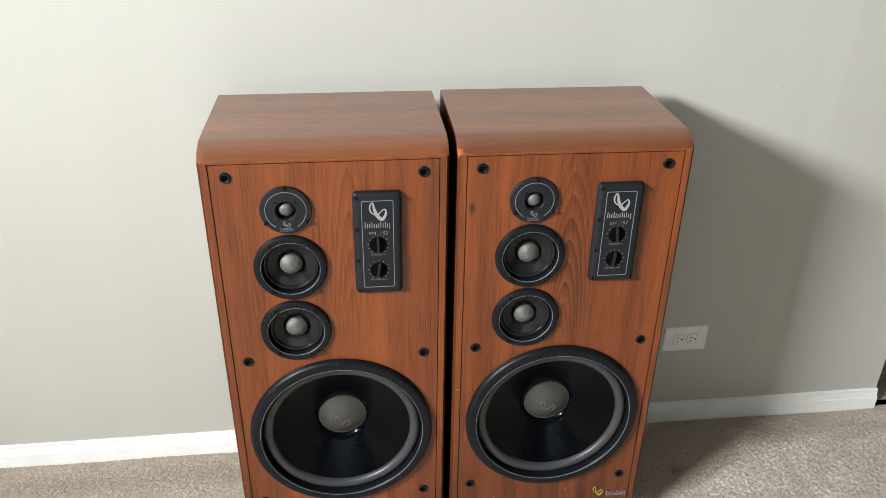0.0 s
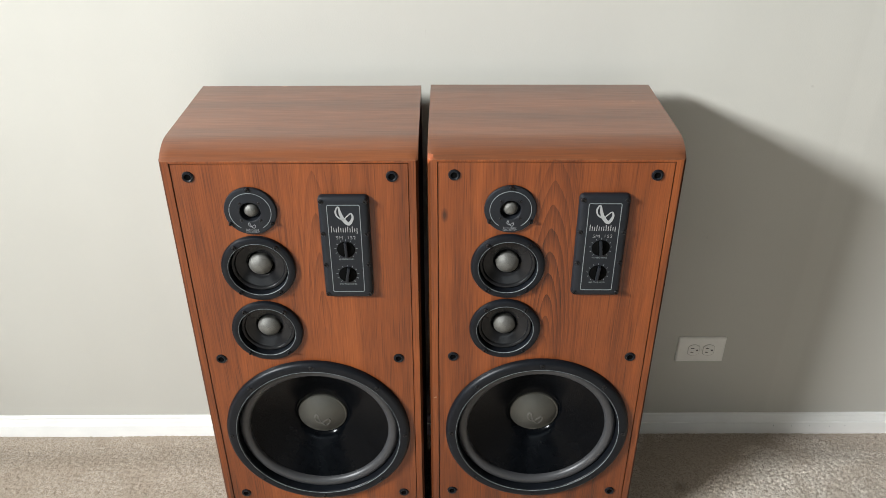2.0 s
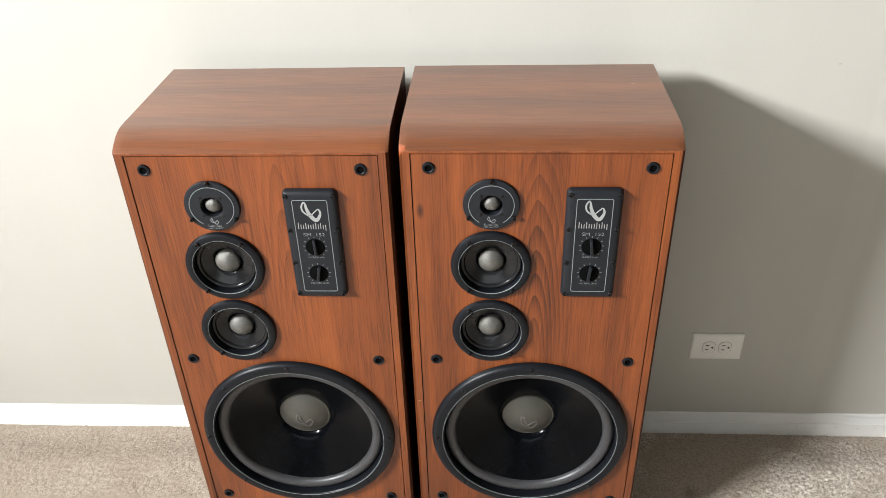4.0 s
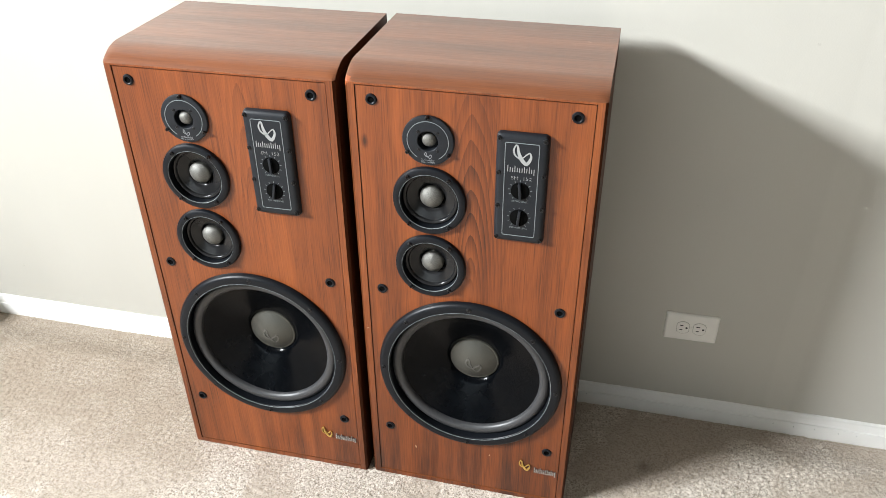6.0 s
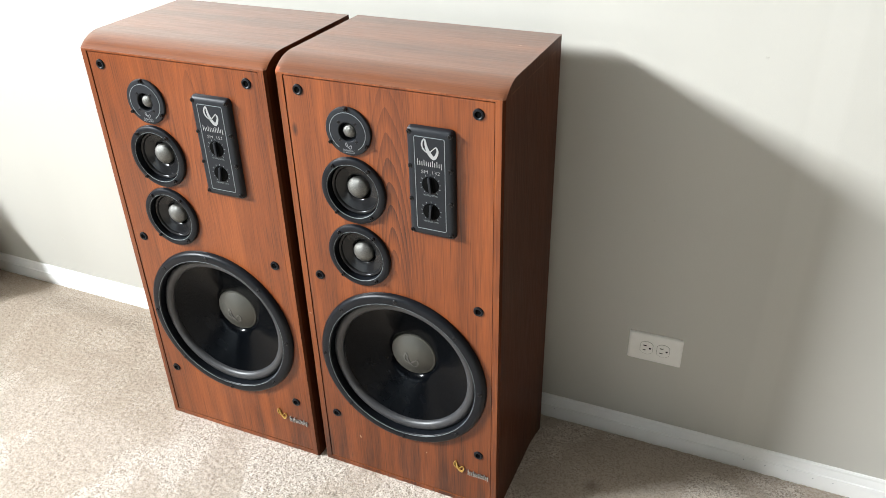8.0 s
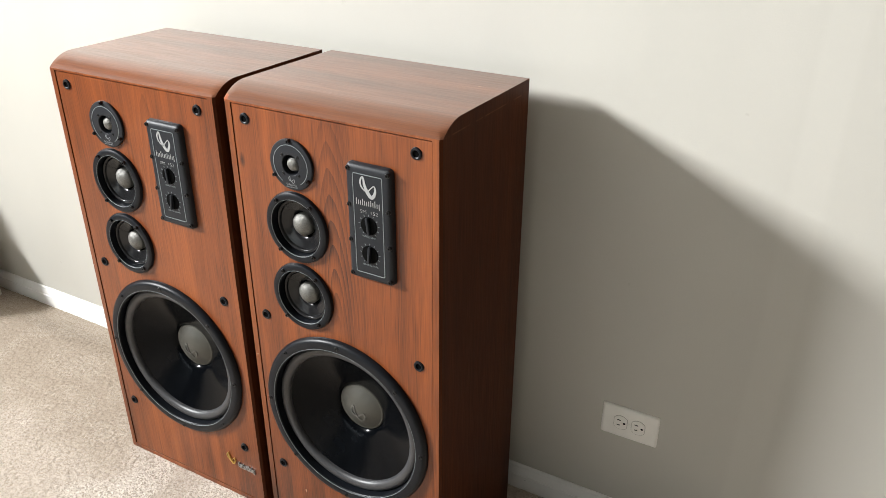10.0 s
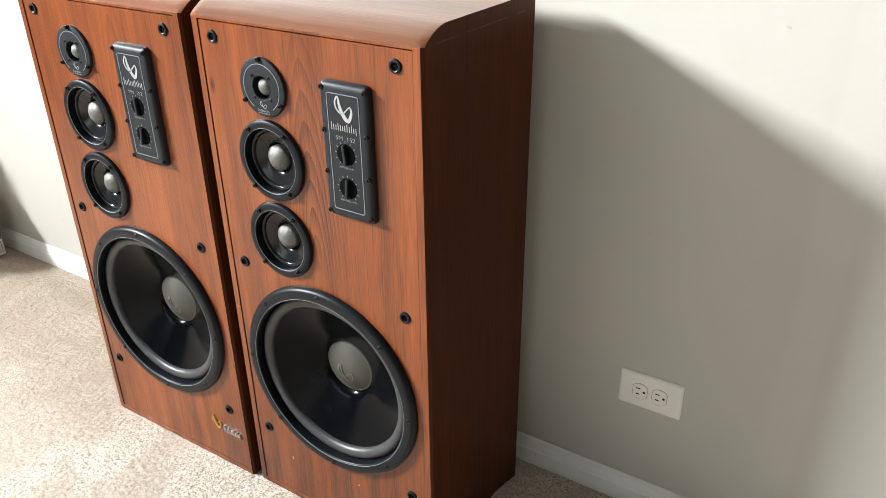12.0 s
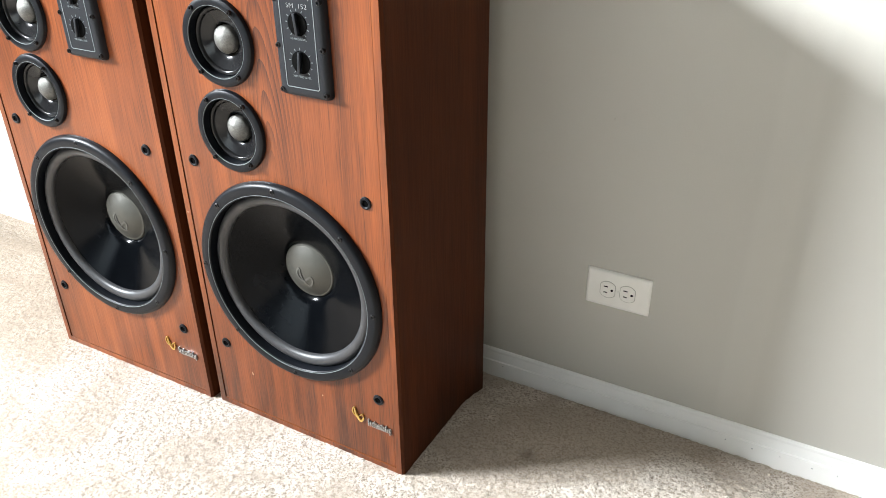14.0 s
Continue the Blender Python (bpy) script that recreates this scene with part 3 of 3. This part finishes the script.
def tweeter(parent):
    plate = part("tweeter", lathe([(0.0184, -0.009), (0.0188, 0.0040), (0.0196, 0.0048), (0.0430, 0.0048), (0.0462, 0.0040), (0.0474, 0.0022), (0.0476, -0.001)], 64), PANEL, parent, "black tweeter plate with a small silver dome", on(MX, TZ))
    part("trim_line", band(arc(0.0375, -58, 238, 60), 0.0011, 0.0054), LINE, plate, "thin pale grey arc")
    part("throat", lathe([(0.0185, -0.0078), (0.0137, -0.0060), (0.0120, -0.0060)], 40), BLACK, plate)
    cap = [(0.0136 * math.cos(radians(a)), -0.0060 + 0.0105 * math.sin(radians(a))) for a in range(0, 91, 10)]
    cap[-1] = (0, cap[-1][1])
    part("dome", lathe(cap, 36), DOME, plate, "silver-grey dome")
    pts, wid = loop_emblem(0.0066, 0.0060)
    em = band(pts, 0.0011, 0.0003, True)
    part("emblem", em, FAINT, plate, at=Matrix.Translation((0.0, -0.0275, 0.0048)))
    part("word_bars", word_bars(bmesh.new(), 0.024, 0.0042, 0.0003), FAINT, plate, at=Matrix.Translation((0, -0.0362, 0.0048)))
    lettering("lettering", "HIGH OUTPUT", 0.0032, FAINT, plate, Matrix.Translation((0, -0.0410, 0.0049)), 1.2)
    first = None
    for r, a, s in ((0.0445, 90, 1), (0.0445, 212, 1), (0.0445, 328, 1)):
        m = Matrix.Translation((r * math.cos(radians(a)), r * math.sin(radians(a)), 0.0035))
        first = again(first, plate, m) if first else part("bolt", screw_mesh(0.0039, 0.0052), SCREW, plate, at=m)
    first = None
    for a in (45, 135, 225, 315):
        m = Matrix.Translation((0.0245 * math.cos(radians(a)), 0.0245 * math.sin(radians(a)), 0.0046))
        first = again(first, plate, m) if first else part("screw", screw_mesh(0.0031, 0.0012), SCREW, plate, at=m)


def control_panel(parent, turns):
    w, h, p = 0.092, 0.216, 0.0115
    bm = bmesh.new()
    rows = [[bm.verts.new((x, y, z)) for x, y in rounded(w - 2 * i, h - 2 * i, 0.009 - min(i, 0.004))] for i, z in ((0, -0.001), (0.0005, p * 0.38), (0.0022, p * 0.70), (0.0050, p * 0.88), (0.0090, p * 0.97), (0.0125, p))]
    for a, b in zip(rows, rows[1:]):
        for i in range(len(a)):
            bm.faces.new((a[i], a[(i + 1) % len(a)], b[(i + 1) % len(b)], b[i]))
    bm.faces.new(rows[-1])
    pan = part("control_panel", bm, PANEL, parent, "black moulded level control panel with pale print", on(0.091, 0.8110))
    up = Matrix.Translation((0, 0, p))
    part("trim_line", band(rounded(0.0585, 0.184, 0.003), 0.0012, 0.0006, True), LINE, pan, "thin pale grey frame line", at=up)
    pts, wid = loop_emblem(0.0158, 0.0178)
    part("emblem", band(pts, [0.66 * c for c in wid], 0.0006, True), INK, pan, "silver loop emblem", at=Matrix.Translation((0, 0.0700, p)))
    part("word_bars", word_bars(bmesh.new(), 0.0500, 0.0122, 0.0006), INK, pan, "silver word in plain strokes", at=Matrix.Translation((0, 0.0430, p)))
    lettering("lettering", "SM  152", 0.0094, INK, pan, Matrix.Translation((0.001, 0.0250, p + 0.0002)), 1.2, thin=0.00018)
    for z, words, turn in ((0.0005, "HI FREQ LEVEL", turns[0]), (-0.0540, "MID FREQ LEVEL", turns[1])):
        k = part("knob", lathe([(0.0166, 0.0002), (0.0164, 0.0008), (0.0160, 0.0010), (0, 0.0010)], 40), HOLE, pan, at=Matrix.Translation((0, z, p)) @ pose(0, 0, 0, 0, 0, turn))
        grip = boxed(-0.0024, 0.0024, -0.0158, 0.0158, 0.0, 0.0066, bevel=0.0010)
        pointer = boxed(-0.0005, 0.0005, 0.003, 0.0160, 0.0062, 0.0065)
        g = part("grip", grip, PANEL, pan, at=Matrix.Translation((0, z, p)) @ pose(0, 0, 0, 0, 0, turn))
        part("pointer", pointer, BLACK, pan, at=Matrix.Translation((0, z, p)) @ pose(0, 0, 0, 0, 0, turn))
        tick = None
        for a in range(-50, 231, 28):
            m = Matrix.Translation((0, z, p)) @ pose(0, 0, 0, 0, 0, a) @ Matrix.Translation((0.0195, 0, 0))
            tick = again(tick, pan, m) if tick else part("tick", boxed(-0.0017, 0.0017, -0.00045, 0.00045, 0, 0.0004), LINE, pan, at=m)
        lettering("lettering", words, 0.0044, LINE, pan, Matrix.Translation((0, z - 0.0212, p + 0.0002)), 1.0)
    first = None
    for x in (-0.0395, 0.0395):
        for z in (0.0985, 0.033, -0.033, -0.0985):
            m = Matrix.Translation((x, z, p * 0.84))
            first = again(first, pan, m) if first else part("screw", screw_mesh(0.0044, 0.0032), SCREW, pan, at=m)


def badge(parent):
    pts, wid = loop_emblem(0.0125, 0.0140)
    em = part("badge", band(pts, [0.55 * c for c in wid], 0.0030, True), GOLD, parent, "gold loop badge with chrome strokes", on(0.132, 0.109, -0.001))
    part("word_bars", word_bars(bmesh.new(), 0.050, 0.0145, 0.0034, fill=0.55), CHROME, em, "chrome strokes", at=Matrix.Translation((0.0465, -0.0085, 0)))


def loudspeaker(at, key, turns, label, nicks=()):
    sp = thing("loudspeaker", at, label, "loudspeaker", "pair of loudspeakers")
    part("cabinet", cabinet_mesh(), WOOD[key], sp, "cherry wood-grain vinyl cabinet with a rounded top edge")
    baf = part("baffle", baffle_mesh(), WOOD[key][0], sp, "cherry wood-grain front board")
    for x, z, w, h, a in nicks:
        chip = extruded([(-w / 2, -h * 0.3), (-w * 0.1, -h / 2), (w / 2, -h * 0.1), (w * 0.2, h / 2), (-w * 0.3, h * 0.3)], 0.0006)
        part("nick", chip, NICK, baf, "pale chipped spot", at=on(x, z, -0.0013 if abs(x) < 0.2 else 0.0001, a))
    # black sheet added for the unlit inside of the cabinet
    part("dark_backing", boxed(-0.20, 0.20, FRONT + 0.14, FRONT + 0.145, 0.02, 0.97), HOLE, sp)
    woofer(sp)
    midrange(sp, M1)
    midrange(sp, M2)
    tweeter(sp)
    control_panel(sp, turns)
    badge(sp)
    first = None
    for gz in GZ:
        for gx in (-GX, GX):
            m = on(gx, gz, -0.0015)
            if first:
                again(first, sp, m)
            else:
                g = lathe([(0, 0.0003), (0.0056, 0.0003), (0.0058, 0.0022), (0.0075, 0.0032), (0.0098, 0.0026), (0.0108, 0.0)], 28)
                for f in g.faces:
                    f.material_index = 1 if math.hypot(f.calc_center_median().x, f.calc_center_median().y) < 0.0057 else 0
                first = part("grommet", g, [BLACK, HOLE], sp, "black rubber grille socket", at=m)
    return sp


loudspeaker(pose(-0.2887, -0.003, 0), "a", (2, -10), "tall cherry wood-grain loudspeaker with black drivers, standing on carpet")
loudspeaker(pose(0.1831, 0, 0, 0, 0, -0.6), "b", (6, -6), "tall cherry wood-grain loudspeaker with arched grain and a chipped corner", ((-0.120, 0.106, 0.004, 0.009, 20), (-0.2150, 0.440, 0.007, 0.002, 5), (0.052, 0.120, 0.003, 0.004, 0)))


# ---- outlet ----
def outlet():
    o = thing("wall_outlet", Matrix.Translation((0.6605, 0, 0.261)) @ OUT, "ivory double power outlet plate on the wall", "outlet")
    bm = bmesh.new()
    rows = [[bm.verts.new((x, y, z)) for x, y in rounded(0.1255 - 2 * i, 0.0795 - 2 * i, 0.003)] for i, z in ((0, 0.0), (0.0, 0.0018), (0.0012, 0.0038), (0.003, 0.0052), (0.006, 0.0056))]
    for a, b in zip(rows, rows[1:]):
        for i in range(len(a)):
            bm.faces.new((a[i], a[(i + 1) % len(a)], b[(i + 1) % len(b)], b[i]))
    bm.faces.new(rows[-1])
    part("cover_plate", bm, IVORY, o)
    for x in (-0.0195, 0.0195):
        face = [(c, s) for c, s in arc(0.0172, 0, 360, 40)[:-1]]
        face = [(max(-0.0142, min(0.0142, c)), s) for c, s in face]
        rec = part("receptacle", extruded(face, 0.0018), IVORY, o, at=Matrix.Translation((x, 0, 0.0052)))
        part("rim", band([(c * 1.045, s * 1.045) for c, s in face], 0.0009, 0.0008, True), SCUFF, o, at=Matrix.Translation((x, 0, 0.0054)))
        for y, l in ((0.0065, 0.0082), (-0.0065, 0.0070)):
            part("slot", boxed(-l / 2 - 0.001, l / 2 - 0.001, y - 0.0011, y + 0.0011, 0, 0.0021), HOLE, o, at=Matrix.Translation((x - 0.003, 0, 0.0052)))
        part("ground_hole", lathe([(0, 0.0021), (0.0026, 0.0021), (0.0026, 0)], 14), HOLE, o, at=Matrix.Translation((x + 0.0085, 0, 0.0052)))
    part("screw", lathe([(0, 0.0012), (0.002, 0.001), (0.0032, 0)], 16), IVORY, o, at=Matrix.Translation((0, 0, 0.0054)))


outlet()


# ---- paper carton and bag by the wall ----
def carton():
    bx, by = -1.543, -0.062
    c = thing("paper_carton", pose(bx, by, -0.012), "white copier paper carton with navy and green print", "box")
    part("body", boxed(-0.43, 0, -0.285, 0, 0, 0.225, bevel=0.002), CARD, c)
    lid = bmesh.new()
    box(lid, -0.436, 0.007, -0.292, 0.006, 0.150, 0.248, bevel=0.003)
    part("lid", lid, CARD, c, "white lid with a navy band")

    def print_at(name, y0, y1, z0, z1, mat, out):
        part(name, boxed(0, 0.0006, y0, y1, z0, z1), mat, c, at=Matrix.Translation((out, 0, 0)))
    print_at("navy_band", -0.288, -0.012, 0.163, 0.238, BLUE, 0.0068)
    print_at("green_band", -0.284, -0.001, 0.058, 0.078, GREEN, 0.0)
    print_at("frame_line", -0.275, -0.008, 0.047, 0.0482, DARKINK, 0.0)
    print_at("frame_line", -0.275, -0.008, 0.012, 0.0132, DARKINK, 0.0)
    print_at("frame_line", -0.0092, -0.008, 0.0132, 0.047, DARKINK, 0.0)
    print_at("frame_line", -0.0862, -0.085, 0.0132, 0.047, DARKINK, 0.0)
    for k in range(3):
        print_at("print_bar", -0.055, -0.018, 0.020 + 0.008 * k, 0.0225 + 0.008 * k, DARKINK, 0.0)
    def side_text(words, size, y, z, mat, out):
        lettering("lettering", words, size, mat, c, Matrix.Translation((out + 0.0010, y, z)) @ pose(0, 0, 0, 90, 0, 90))
    side_text("with purpose.", 0.0150, -0.072, 0.174, CARD, 0.0070)
    side_text("PAPER", 0.020, -0.115, 0.068, CARD, 0.0003)
    side_text("sheets", 0.013, -0.108, 0.028, DARKINK, 0.0)
    for y, z, s in ((-0.035, 0.212, 0.012), (-0.102, 0.197, 0.014)):
        bm = bmesh.new()
        box(bm, 0, 0.0006, -s, s, -0.0007, 0.0007)
        box(bm, 0, 0.0005, -0.0007, 0.0007, -s, s)
        part("star", bm, CARD, c, at=Matrix.Translation((0.0074, y, z)))
    part("seal", lathe([(0, 0.0006), (0.019, 0.0006), (0.019, 0)], 32), DARKINK, c, at=Matrix.Translation((0.0, -0.055, 0.112)) @ pose(0, 0, 0, 90, 0, 90))
    part("seal_band", boxed(0, 0.0010, -0.084, -0.028, 0.106, 0.118), FAINT, c)
    part("seal", lathe([(0.015, 0), (0.016, 0.0006), (0.0175, 0.0006), (0.018, 0)], 32), DARKINK, c, at=Matrix.Translation((0.0, -0.128, 0.112)) @ pose(0, 0, 0, 90, 0, 90))
    for k, (x0, x1, d) in enumerate(((-0.10, -0.03, 0.02), (-0.19, -0.05, 0.06))):
        part("print_bar", boxed(x0, x1, -0.05 - d, -0.025 - d, 0, 0.0006), DARKINK, c, at=Matrix.Translation((0, 0, 0.248)))


carton()


def bag():
    bm = bmesh.new()
    bmesh.ops.create_icosphere(bm, subdivisions=4, radius=1.0)
    for v in bm.verts:
        p = v.co.copy()
        fold = 0.05 * noise.noise(p * 2.2) + 0.05 * abs(math.sin(5 * p.x + 3 * p.z + 2 * noise.noise(p * 1.5)))
        s = 1 + fold
        v.co = Vector((p.x * 0.155 * s, p.y * 0.125 * s, max(-0.0, 0.17 + p.z * 0.19 * s)))
    b = obj("cloth_bag", bm, CLOTH, 60)
    b.matrix_world = pose(-1.83, -0.205, 0.236)
    tagged(b, "crumpled grey nylon bag on a paper carton", "bag")


bag()

# ---- small marks on the wall ----
north = bpy.data.objects["wall_north"]
for x, z, w, h, a in ((-0.054, 1.096, 0.0009, 0.018, 4), (-1.256, 0.161, 0.008, 0.006, 30), (0.784, 0.978, 0.006, 0.004, 10), (0.40, 1.24, 0.003, 0.002, 0), (0.62, 0.60, 0.003, 0.006, 0)):
    part("scuff", boxed(-w / 2, w / 2, -0.0006, 0, -h / 2, h / 2), SCUFF, north, at=Matrix.Translation((x, 0, z)) @ pose(0, 0, 0, 0, a, 0))
